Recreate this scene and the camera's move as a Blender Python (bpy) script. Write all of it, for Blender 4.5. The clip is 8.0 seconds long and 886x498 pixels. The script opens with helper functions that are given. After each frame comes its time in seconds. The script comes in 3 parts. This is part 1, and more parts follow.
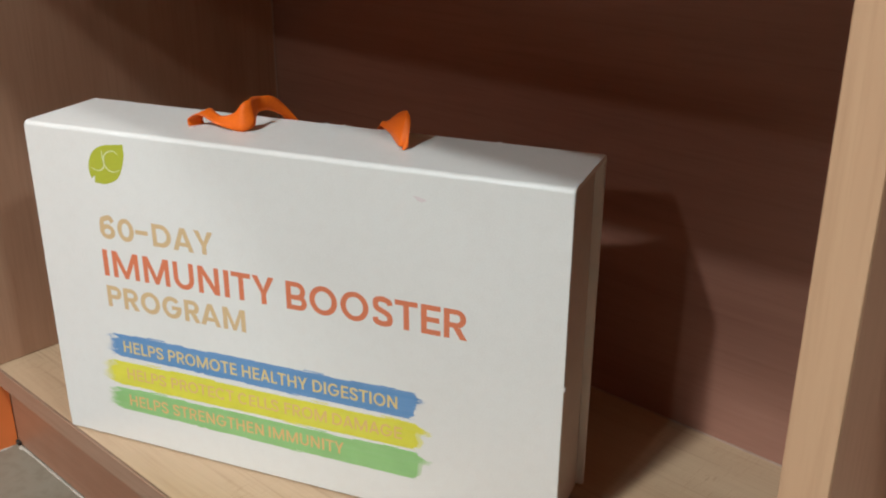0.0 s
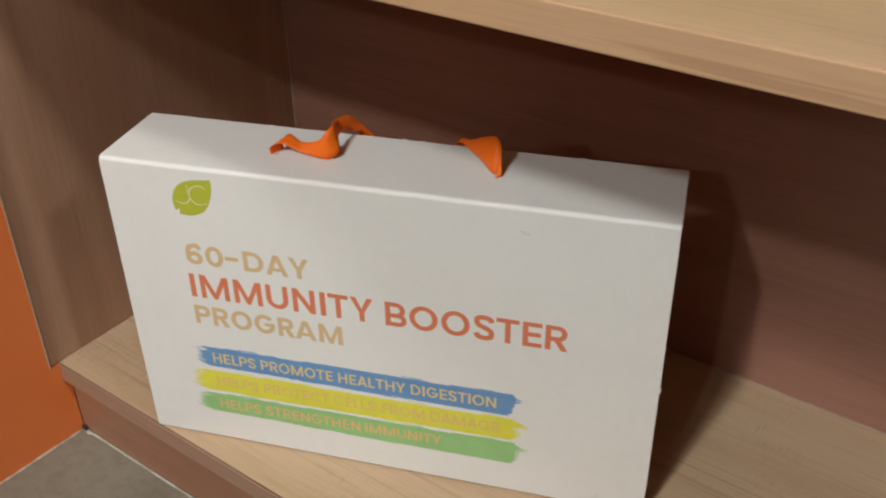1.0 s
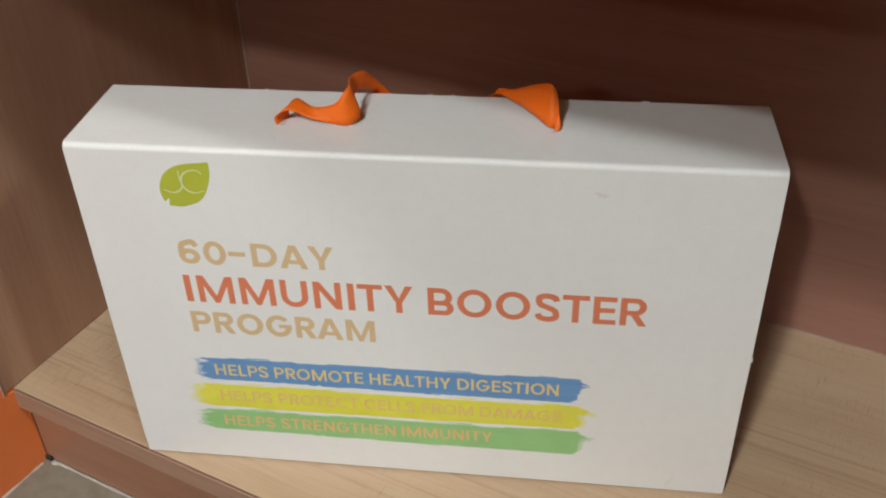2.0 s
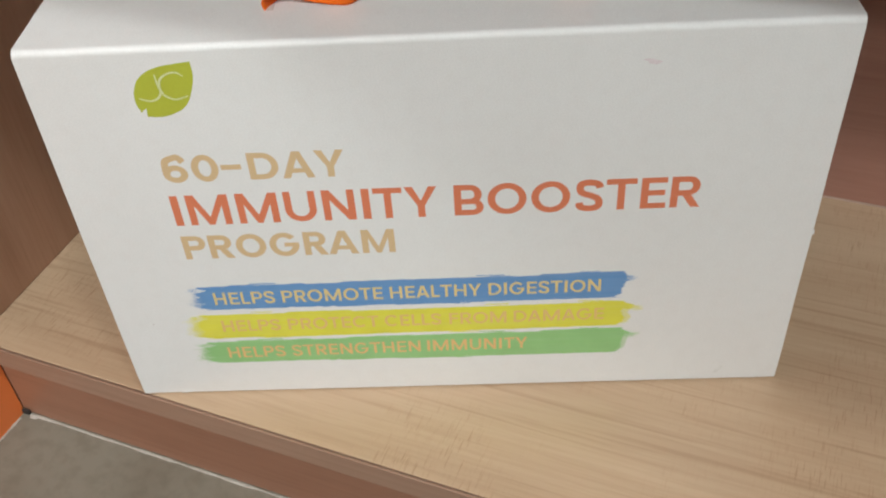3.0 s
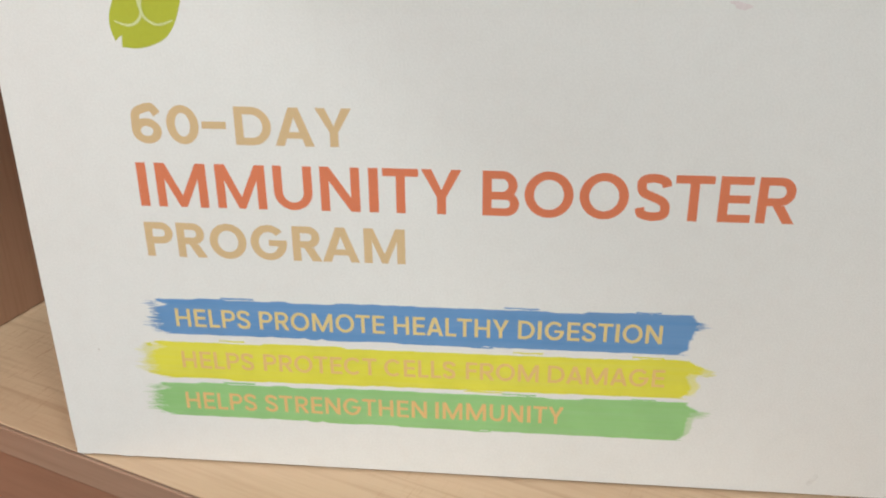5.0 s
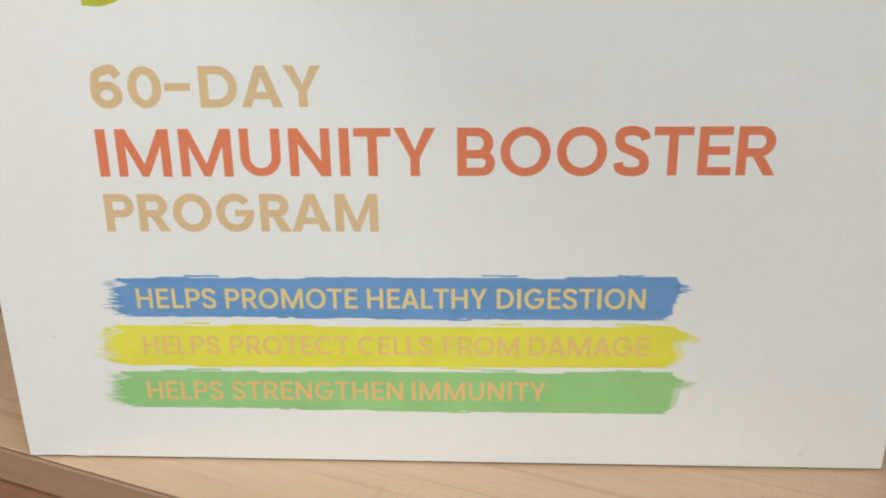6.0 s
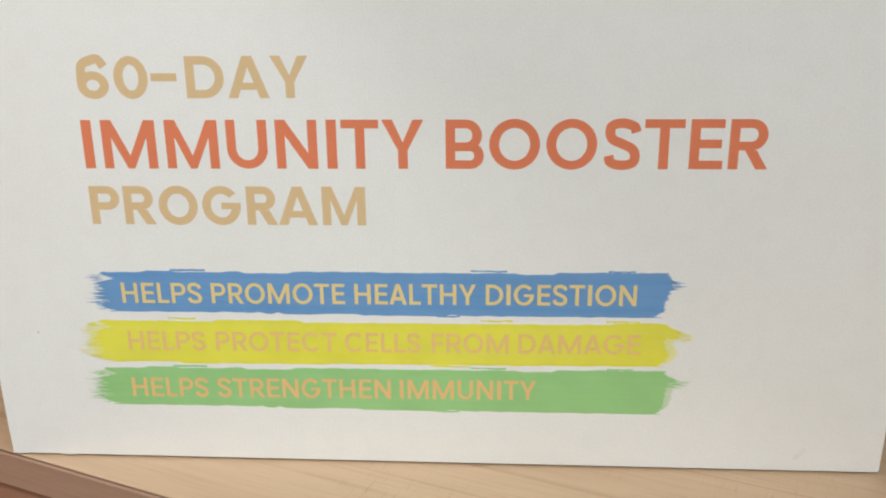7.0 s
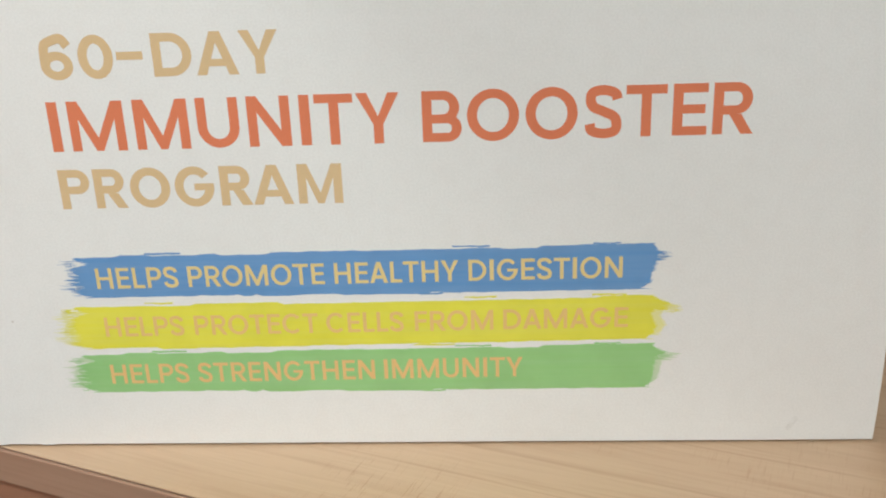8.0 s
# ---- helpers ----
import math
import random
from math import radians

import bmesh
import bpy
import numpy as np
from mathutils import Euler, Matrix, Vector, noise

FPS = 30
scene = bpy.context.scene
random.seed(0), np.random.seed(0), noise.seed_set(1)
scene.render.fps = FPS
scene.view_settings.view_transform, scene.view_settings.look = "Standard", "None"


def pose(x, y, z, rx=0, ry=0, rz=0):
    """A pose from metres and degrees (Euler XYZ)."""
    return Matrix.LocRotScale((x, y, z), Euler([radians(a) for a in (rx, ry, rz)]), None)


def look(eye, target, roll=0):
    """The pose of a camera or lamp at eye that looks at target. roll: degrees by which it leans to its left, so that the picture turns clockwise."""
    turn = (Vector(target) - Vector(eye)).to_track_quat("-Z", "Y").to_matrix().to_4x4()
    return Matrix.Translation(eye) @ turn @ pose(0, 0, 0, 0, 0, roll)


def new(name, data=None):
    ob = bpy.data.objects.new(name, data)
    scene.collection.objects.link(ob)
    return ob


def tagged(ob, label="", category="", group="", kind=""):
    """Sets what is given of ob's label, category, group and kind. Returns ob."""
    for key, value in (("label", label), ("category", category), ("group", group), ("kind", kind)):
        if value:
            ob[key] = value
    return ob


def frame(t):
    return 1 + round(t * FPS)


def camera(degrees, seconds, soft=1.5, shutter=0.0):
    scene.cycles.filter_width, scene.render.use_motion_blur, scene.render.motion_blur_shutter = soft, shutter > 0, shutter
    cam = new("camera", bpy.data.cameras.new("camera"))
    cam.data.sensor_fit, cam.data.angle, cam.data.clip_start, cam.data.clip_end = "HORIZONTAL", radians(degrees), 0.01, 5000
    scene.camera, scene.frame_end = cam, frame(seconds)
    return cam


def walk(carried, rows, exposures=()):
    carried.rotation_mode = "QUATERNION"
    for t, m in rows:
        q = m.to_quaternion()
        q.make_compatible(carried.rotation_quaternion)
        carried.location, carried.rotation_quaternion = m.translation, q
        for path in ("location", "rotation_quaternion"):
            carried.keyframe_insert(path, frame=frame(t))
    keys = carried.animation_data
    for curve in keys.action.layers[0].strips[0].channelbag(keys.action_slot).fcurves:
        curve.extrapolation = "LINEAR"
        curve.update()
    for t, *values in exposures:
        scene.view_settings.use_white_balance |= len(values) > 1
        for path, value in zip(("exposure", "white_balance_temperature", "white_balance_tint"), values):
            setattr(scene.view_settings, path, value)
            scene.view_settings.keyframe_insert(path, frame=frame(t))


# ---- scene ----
SHELF = 0.0735         # height of the bottom shelf's top over the floor
YAW_BOX = 21.3         # the carton stands askew on the shelf
cam = camera(48.53, 8.0, soft=2.0, shutter=0.2)
# seconds, x, y, height over the bottom shelf, yaw, pitch, roll
ROWS = [
    (0.0, 0.6136, -0.2629, 0.3839, 43.20, -21.87, 0.22),
    (0.1, 0.6022, -0.2558, 0.4001, 43.05, -23.08, -0.04),
    (0.4, 0.5690, -0.2716, 0.4512, 40.50, -23.25, 2.05),
    (0.5, 0.5547, -0.2836, 0.4600, 38.88, -24.82, 2.65),
    (0.6, 0.5525, -0.2890, 0.4642, 38.73, -26.00, 2.72),
    (0.8, 0.5349, -0.3074, 0.4896, 37.80, -29.16, 1.50),
    (1.0, 0.5090, -0.3149, 0.5040, 37.08, -32.25, -0.99),
    (1.2, 0.4775, -0.3107, 0.5029, 36.12, -32.30, -0.13),
    (2.3, 0.3650, -0.2862, 0.4547, 26.74, -36.32, -3.00),
    (2.5, 0.3510, -0.2815, 0.4483, 25.32, -37.40, -3.60),
    (2.7, 0.3358, -0.2753, 0.4370, 25.51, -40.93, -4.96),
    (2.9, 0.3235, -0.2696, 0.4322, 25.36, -42.13, -4.71),
    (3.0, 0.3206, -0.2693, 0.4323, 24.75, -41.62, -4.16),
    (3.3, 0.3125, -0.2600, 0.4238, 23.15, -41.31, -1.94),
    (3.5, 0.3122, -0.2556, 0.4216, 22.55, -41.63, -1.41),
    (4.0, 0.3124, -0.2482, 0.4084, 22.44, -39.21, -1.01),
    (4.2, 0.3125, -0.2458, 0.3907, 23.71, -35.93, -0.94),
    (4.5, 0.3077, -0.2484, 0.3487, 25.65, -32.26, -0.44),
    (4.7, 0.3116, -0.2488, 0.3192, 26.41, -30.01, -0.55),
    (5.0, 0.3197, -0.2507, 0.2794, 27.27, -25.49, -0.54),
    (5.2, 0.3233, -0.2510, 0.2556, 26.07, -23.51, -0.07),
    (6.3, 0.3130, -0.2599, 0.2308, 24.41, -20.74, -0.79),
    (6.5, 0.3157, -0.2590, 0.2272, 24.65, -20.41, -0.80),
    (7.0, 0.3210, -0.2546, 0.2216, 24.90, -19.63, -0.61),
    (7.5, 0.3207, -0.2508, 0.2203, 24.72, -19.77, -0.68),
    (8.0, 0.3226, -0.2451, 0.2176, 24.63, -20.92, -2.15),
]
walk(cam, [(t, pose(x, y, z + SHELF, 90 + pitch, 0, yaw) @ pose(0, 0, 0, 0, 0, roll)) for t, x, y, z, yaw, pitch, roll in ROWS],
     [(0.0, 0.06, 6500, 10), (0.5, -0.05, 6750, 12), (1.0, -0.20, 6900, 13), (1.2, -0.20, 6900, 13), (2.5, -0.08, 6500, 11),
      (4.0, 0.0, 6500, 11), (4.5, 0.05, 6600, 12), (5.0, 0.12, 6550, 11), (8.0, 0.13, 6500, 10)])

# ---- light: ceiling spots and panels of the shop ----
world = bpy.data.worlds.new("world")
scene.world = world
world.use_nodes = True
world.node_tree.nodes["Background"].inputs[0].default_value = (1.0, 0.9, 0.8, 1)
world.node_tree.nodes["Background"].inputs[1].default_value = 0.05


def lamp(name, eye, target, size, watts, colour):
    data = bpy.data.lights.new(name, "AREA")
    data.shape, data.size, data.energy, data.color = "DISK", size, watts, colour
    ob = new(name, data)
    ob.matrix_world = look(eye, target)
    return ob


WARM = (0.908, 1.0, 0.997)
lamp("spot_lamp", (0.33, -2.62, 2.47), (0.2, 0.1, 0.25), 0.13, 32, WARM)
lamp("spot_lamp", (1.10, -0.66, 2.60), (0.2, 0.0, 0.3), 0.22, 13, WARM)
lamp("panel_lamp", (0.36, -2.02, 2.60), (0.2, 0.0, 0.3), 0.32, 57, WARM)
lamp("spot_lamp", (1.0, -4.45, 2.55), (0.2, 0.1, 0.2), 0.16, 14, WARM)
lamp("spot_lamp", (2.75, -0.50, 2.45), (0.0, 0.0, 0.2), 0.20, 15, WARM)

# ---- materials ----


def material(name, colour, rough=0.5, metal=0.0):
    mat = bpy.data.materials.new(name)
    mat.use_nodes = True
    bsdf = mat.node_tree.nodes["Principled BSDF"]
    bsdf.inputs["Base Color"].default_value = (*colour, 1)
    bsdf.inputs["Roughness"].default_value = rough
    bsdf.inputs["Metallic"].default_value = metal
    return mat, mat.node_tree.nodes, mat.node_tree.links, bsdf


def coords(nodes, links, scale, rot=(0, 0, 0)):
    tc, mp = nodes.new("ShaderNodeTexCoord"), nodes.new("ShaderNodeMapping")
    mp.inputs["Scale"].default_value = scale
    mp.inputs["Rotation"].default_value = rot
    links.new(tc.outputs["Object"], mp.inputs["Vector"])
    return mp.outputs["Vector"]


def noise_tex(nodes, links, vec, scale, detail=4.0, rough=0.55, distort=0.0):
    n = nodes.new("ShaderNodeTexNoise")
    n.inputs["Scale"].default_value, n.inputs["Detail"].default_value = scale, detail
    n.inputs["Roughness"].default_value, n.inputs["Distortion"].default_value = rough, distort
    links.new(vec, n.inputs["Vector"])
    return n.outputs["Fac"]


def ramp(nodes, links, fac, stops):
    r = nodes.new("ShaderNodeValToRGB")
    els = r.color_ramp.elements
    while len(els) < len(stops):
        els.new(0.5)
    for e, (p, c) in zip(els, stops):
        e.position, e.color = p, (*c, 1)
    links.new(fac, r.inputs["Fac"])
    return r.outputs["Color"]


def mix(nodes, links, a, b, fac, mode="MIX"):
    m = nodes.new("ShaderNodeMix")
    m.data_type, m.blend_type = "RGBA", mode
    if isinstance(fac, float):
        m.inputs[0].default_value = fac
    else:
        links.new(fac, m.inputs[0])
    for s, v in ((6, a), (7, b)):
        if isinstance(v, tuple):
            m.inputs[s].default_value = (*v, 1)
        else:
            links.new(v, m.inputs[s])
    return m.outputs[2]


def bump(nodes, links, bsdf, height, strength, distance):
    b = nodes.new("ShaderNodeBump")
    b.inputs["Strength"].default_value, b.inputs["Distance"].default_value = strength, distance
    links.new(height, b.inputs["Height"])
    links.new(b.outputs["Normal"], bsdf.inputs["Normal"])


def wood(name, along, light, mid, dark, rough=0.33, scratches=False, vein=0.2):
    """Melamine with a printed grain that runs along one axis, in metres."""
    mat, nodes, links, bsdf = material(name, mid, rough)
    fine = [90.0, 90.0, 90.0]
    broad = [14.0, 14.0, 14.0]
    streak = [120.0, 120.0, 120.0]
    n = "xyz".index(along)
    fine[n], broad[n], streak[n] = 4.0, 1.2, 2.2
    f = noise_tex(nodes, links, coords(nodes, links, fine), 5.0, 6.0, 0.6)
    g = noise_tex(nodes, links, coords(nodes, links, broad), 1.6, 4.0, 0.6, 0.4)
    s = noise_tex(nodes, links, coords(nodes, links, streak), 2.0, 3.0, 0.5, 0.6)
    base = ramp(nodes, links, g, [(0.32, dark), (0.5, mid), (0.68, light)])
    lines = ramp(nodes, links, f, [(0.33, (0.78, 0.73, 0.69)), (0.55, (1.0, 1.0, 1.0))])
    col = mix(nodes, links, base, lines, 0.34, "MULTIPLY")
    veins = ramp(nodes, links, s, [(0.31, (0.62, 0.54, 0.47)), (0.42, (1.0, 1.0, 1.0))])
    col = mix(nodes, links, col, veins, vein, "MULTIPLY")
    if scratches:
        c = noise_tex(nodes, links, coords(nodes, links, (800.0, 30.0, 60.0), (0, 0, radians(6))), 2.0, 3.0)
        area = noise_tex(nodes, links, coords(nodes, links, (1, 1, 1)), 9.0, 2.0)
        sc = ramp(nodes, links, c, [(0.34, (0.72, 0.63, 0.56)), (0.43, (1.0, 1.0, 1.0))])
        am = ramp(nodes, links, area, [(0.47, (0.0, 0.0, 0.0)), (0.62, (0.95, 0.95, 0.95))])
        col = mix(nodes, links, col, mix(nodes, links, col, sc, 1.0, "MULTIPLY"), am)
    links.new(col, bsdf.inputs["Base Color"])
    wear = noise_tex(nodes, links, coords(nodes, links, (1, 1, 1)), 30.0, 5.0)
    rr = nodes.new("ShaderNodeMapRange")
    rr.inputs["To Min"].default_value, rr.inputs["To Max"].default_value = rough - 0.07, rough + 0.12
    links.new(wear, rr.inputs["Value"])
    links.new(rr.outputs["Result"], bsdf.inputs["Roughness"])
    bump(nodes, links, bsdf, f, 0.12, 0.0004)
    return mat


MAPLE = ((0.560, 0.402, 0.266), (0.525, 0.367, 0.239), (0.474, 0.322, 0.204))
# side panels: the maple made redder and darker, shade included in the colour
MAPLE_SIDE_SHADED = ((0.54, 0.328, 0.222), (0.505, 0.298, 0.198), (0.455, 0.26, 0.169))
WOOD_X = wood("maple_melamine_lengthwise", "x", *MAPLE, scratches=True, vein=0.38)
WOOD_UPPER = wood("maple_melamine_unworn", "x", (0.535, 0.346, 0.230), (0.500, 0.316, 0.206), (0.450, 0.278, 0.176))
# same maple as the boards; the recess's reddish shade is put into its colour
WOOD_BACK = wood("shaded_maple_back", "x", (0.365, 0.180, 0.132), (0.33, 0.158, 0.114), (0.285, 0.131, 0.093), rough=0.4)
WOOD_Z = wood("maple_melamine_upright", "z", *MAPLE_SIDE_SHADED, rough=0.4)
WOOD_EDGE = wood("maple_edge_band", "x", (0.555, 0.348, 0.208), (0.505, 0.31, 0.182), (0.435, 0.258, 0.146), 0.42, vein=0.5)
# edge band of the bottom shelf: darker and rougher than WOOD_EDGE
WOOD_EDGE_DARK = wood("dull_edge_band", "x", (0.37, 0.228, 0.158), (0.33, 0.20, 0.137), (0.28, 0.165, 0.11), 0.5)
WOOD_EDGE_Z = wood("maple_edge_band_upright", "z", (0.58, 0.355, 0.215), (0.53, 0.315, 0.19), (0.46, 0.265, 0.155), 0.42)
WOOD_KICK = wood("brown_kick_board", "x", (0.34, 0.168, 0.104), (0.30, 0.143, 0.087), (0.257, 0.117, 0.070), 0.33)


def speckled(name, colour, rough, amount, scale, bump_h=0.0, tint=(0.5, 0.45, 0.4), fibre=0.0):
    mat, nodes, links, bsdf = material(name, colour, rough)
    v = coords(nodes, links, (1, 1, 1))
    a = noise_tex(nodes, links, v, scale, 5.0)
    b = noise_tex(nodes, links, v, scale * 9, 4.0)
    big = ramp(nodes, links, a, [(0.35, tint), (0.6, (1, 1, 1))])
    col = mix(nodes, links, (*colour,), big, amount, "MULTIPLY")
    small = ramp(nodes, links, b, [(0.35, tint), (0.55, (1, 1, 1))])
    col = mix(nodes, links, col, small, amount * 0.7, "MULTIPLY")
    if fibre:
        f = noise_tex(nodes, links, v, 1300.0, 3.0, 0.6)
        col = mix(nodes, links, col, ramp(nodes, links, f, [(0.35, (1 - fibre, 1 - fibre, 1 - fibre)), (0.62, (1, 1, 1))]), 1.0, "MULTIPLY")
    links.new(col, bsdf.inputs["Base Color"])
    if bump_h:
        bump(nodes, links, bsdf, b, 0.3, bump_h)
    return mat


PAPER = speckled("white_laminated_card", (0.82, 0.81, 0.795), 0.42, 0.08, 14.0, 0.00006, (0.75, 0.7, 0.66), 0.06)
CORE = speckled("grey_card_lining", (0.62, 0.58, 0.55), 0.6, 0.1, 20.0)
INK_TAN = speckled("tan_print", (0.69, 0.495, 0.28), 0.42, 0.06, 60.0)
INK_RED = speckled("orange_red_print", (0.735, 0.215, 0.108), 0.40, 0.06, 60.0)
INK_LEAF = speckled("lime_green_print", (0.47, 0.50, 0.05), 0.42, 0.08, 60.0)
INK_VEIN = speckled("pale_lime_print", (0.66, 0.70, 0.36), 0.42, 0.05, 60.0)
INK_PALE_TAN = speckled("pale_tan_print", (0.77, 0.60, 0.27), 0.42, 0.06, 60.0)
INK_YELLOW_TAN = speckled("ochre_print", (0.79, 0.535, 0.205), 0.42, 0.06, 60.0)
INK_GREEN_TAN = speckled("amber_print", (0.78, 0.50, 0.21), 0.42, 0.06, 60.0)
SMUDGE = speckled("pink_smudge", (0.80, 0.715, 0.73), 0.5, 0.2, 300.0)
SMUDGE_GREY = speckled("grey_smudge", (0.785, 0.775, 0.76), 0.5, 0.2, 300.0)


def brushed(name, colour):
    """Print of a dry brush stroke: streaks along the stroke."""
    mat, nodes, links, bsdf = material(name, colour, 0.42)
    s = noise_tex(nodes, links, coords(nodes, links, (12.0, 60.0, 420.0)), 1.0, 4.0, 0.6)
    b = noise_tex(nodes, links, coords(nodes, links, (1, 1, 1)), 45.0, 4.0)
    pale = tuple(c * 0.9 + 0.06 for c in colour)
    col = ramp(nodes, links, s, [(0.35, colour), (0.75, pale)])
    col = mix(nodes, links, col, ramp(nodes, links, b, [(0.3, (0.86, 0.86, 0.86)), (0.6, (1, 1, 1))]), 0.6, "MULTIPLY")
    links.new(col, bsdf.inputs["Base Color"])
    return mat


BLUE = brushed("blue_brush_print", (0.125, 0.30, 0.58))
YELLOW = brushed("yellow_brush_print", (0.78, 0.73, 0.06))
PALE_YELLOW = brushed("pale_yellow_brush_print", (0.79, 0.76, 0.34))
PALE_GREEN = brushed("pale_green_brush_print", (0.56, 0.68, 0.47))
GREEN = brushed("green_brush_print", (0.30, 0.58, 0.22))


def ribbon_material():
    mat, nodes, links, bsdf = material("orange_satin_ribbon", (0.85, 0.15, 0.008), 0.55)
    t = noise_tex(nodes, links, coords(nodes, links, (900.0, 900.0, 900.0)), 1.0, 2.0)
    links.new(ramp(nodes, links, t, [(0.3, (0.86, 0.138, 0.004)), (0.7, (0.94, 0.168, 0.006))]), bsdf.inputs["Base Color"])
    bsdf.inputs["Sheen Weight"].default_value = 0.04
    bsdf.inputs["Specular IOR Level"].default_value = 0.3
    bump(nodes, links, bsdf, t, 0.15, 0.0002)
    return mat


RIBBON = ribbon_material()
ORANGE = speckled("orange_paint", (0.95, 0.245, 0.065), 0.42, 0.10, 7.0, 0.0003, (0.8, 0.7, 0.6))
TILE = speckled("grey_floor_tile", (0.235, 0.212, 0.168), 0.45, 0.45, 11.0, 0.0004, (0.62, 0.56, 0.5))
GROUT = speckled("pale_grout", (0.55, 0.52, 0.47), 0.8, 0.25, 40.0, 0.0006)
CAULK = speckled("white_caulk", (0.50, 0.465, 0.41), 0.5, 0.4, 60.0, 0.0004)
JOINT = speckled("pale_joint_filler", (0.50, 0.36, 0.29), 0.6, 0.4, 40.0)
# for the unseen outer walls: dark terracotta chosen to dim and redden bounce light
PLASTER = speckled("terracotta_wall_paint", (0.26, 0.12, 0.08), 0.7, 0.06, 3.0, 0.0004)
CEIL = speckled("grey_ceiling_paint", (0.30, 0.28, 0.26), 0.8, 0.05, 3.0, 0.0004)
LIME_CARD = speckled("lime_green_card", (0.42, 0.48, 0.15), 0.4, 0.10, 20.0, 0.0001, (0.8, 0.85, 0.7))
BLACK = speckled("black_frame", (0.02, 0.017, 0.015), 0.4, 0.2, 40.0)
PINK_CARD = speckled("pinkish_white_card", (0.74, 0.63, 0.61), 0.4, 0.06, 20.0, 0.0001)
SEAM = speckled("dark_seam", (0.24, 0.145, 0.10), 0.7, 0.2, 200.0)
GAP_SHADE = speckled("dark_gap_shade", (0.03, 0.022, 0.018), 0.8, 0.2, 200.0)
METAL = material("white_lamp_metal", (0.7, 0.7, 0.7), 0.35, 0.2)[0]
GLOW, gn, gl, gb = material("lamp_diffuser", (1, 1, 1), 0.4)
gb.inputs["Emission Color"].default_value = (1.0, 0.93, 0.84, 1)
gb.inputs["Emission Strength"].default_value = 6.0

# ---- mesh helpers ----


def part(name, bm, mat, parent, label="", smooth=False):
    """One bmesh as one mesh object under a thing or part."""
    me = bpy.data.meshes.new(name)
    bmesh.ops.recalc_face_normals(bm, faces=bm.faces[:]) if bm.faces and not name.startswith(("lettering", "brush", "leaf", "smudge")) else None
    bm.to_mesh(me)
    bm.free()
    me.materials.append(mat)
    if smooth:
        for p in me.polygons:
            p.use_smooth = True
    ob = new(name, me)
    ob.parent = parent
    if label:
        tagged(ob, label)
    return ob


def block(x0, x1, y0, y1, z0, z1, bevel=0.0, segments=2, bm=None):
    bm = bm or bmesh.new()
    made = bmesh.ops.create_cube(bm, size=1.0)["verts"]
    for v in made:
        v.co = Vector((x0 + (v.co.x + 0.5) * (x1 - x0), y0 + (v.co.y + 0.5) * (y1 - y0), z0 + (v.co.z + 0.5) * (z1 - z0)))
    if bevel:
        edges = list({e for v in made for e in v.link_edges})
        bmesh.ops.bevel(bm, geom=edges, offset=bevel, segments=segments, affect="EDGES", profile=0.5)
    return bm


def empty(name, m, label, category, group="", kind=""):
    ob = new(name)
    ob.matrix_world = m
    return tagged(ob, label, category, group, kind)


def structure(name, bm, mat, label, category):
    ob = part(name, bm, mat, None)
    return tagged(ob, label, category, kind="structure")


# ---- room ----
RX0, RX1, RY0, RY1, RZ = -2.4, 3.9, -5.6, 0.36, 2.75
floor = structure("floor", block(RX0, RX1, RY0, RY1, -0.06, -0.003), GROUT, "grey stone-look tiled floor with pale grout", "floor")
structure("ceiling", block(RX0, RX1, RY0, RY1, RZ, RZ + 0.1), CEIL, "plain grey painted shop ceiling", "ceiling")
# unseen walls added to close the room; their colour tints the bounce light
structure("wall_north", block(RX0, RX1, RY1, RY1 + 0.12, -0.06, RZ), PLASTER, "unseen terracotta wall added behind the shelves", "wall")
structure("wall_south", block(RX0, RX1, RY0 - 0.12, RY0, -0.06, RZ), PLASTER, "unseen terracotta wall added to close the shop", "wall")
structure("wall_west", block(RX0 - 0.12, RX0, RY0, RY1, -0.06, RZ), PLASTER, "unseen terracotta wall added to close the shop", "wall")
structure("wall_east", block(RX1, RX1 + 0.12, RY0, RY1, -0.06, RZ), PLASTER, "unseen terracotta wall added to close the shop", "wall")
def stepped_wall():
    """The return wall: full depth at the plinth, short of the side panel above it."""
    bm = block(-0.42, -0.1240, -0.40, -0.0090, SHELF - 0.0004, RZ)
    block(-0.42, -0.1240, -0.40, 0.0055, -0.002, SHELF - 0.0004, bm=bm)
    return bm


structure("wall_orange", stepped_wall(), ORANGE, "smooth orange painted return wall beside the shelves", "wall")

# caulk beads where floor, wall and plinth meet


def bead(x0, y0, x1, y1, r, seed):
    bm = bmesh.new()
    rnd = random.Random(seed)
    n, along = 140, Vector((x1 - x0, y1 - y0, 0))
    side = Vector((-along.y, along.x, 0)).normalized()
    rings = []
    for i in range(n + 1):
        c = Vector((x0, y0, 0)) + along * (i / n)
        k = r * rnd.uniform(0.45, 1.35)
        rings.append([bm.verts.new(c + side * (k * math.cos(a)) + Vector((0, 0, 0.6 * k * math.sin(a)))) for a in (0, 0.8, 1.57, 2.34, 3.14)])
    for a, b in zip(rings, rings[1:]):
        for j in range(4):
            bm.faces.new((a[j], a[j + 1], b[j + 1], b[j]))
    return bm


trim = structure("trim", bead(-0.1215, 0.0052, 1.2, 0.0052, 0.0011, 1), CAULK, "thin white caulk bead along the plinth and the orange wall", "caulk")
part("bead", block(-0.1270, -0.1236, -0.0093, -0.0085, SHELF + 0.0005, 0.85, 0.0003), CAULK, trim)
part("bead", bead(-0.1232, -0.40, -0.1232, 0.0, 0.0010, 2), CAULK, trim)



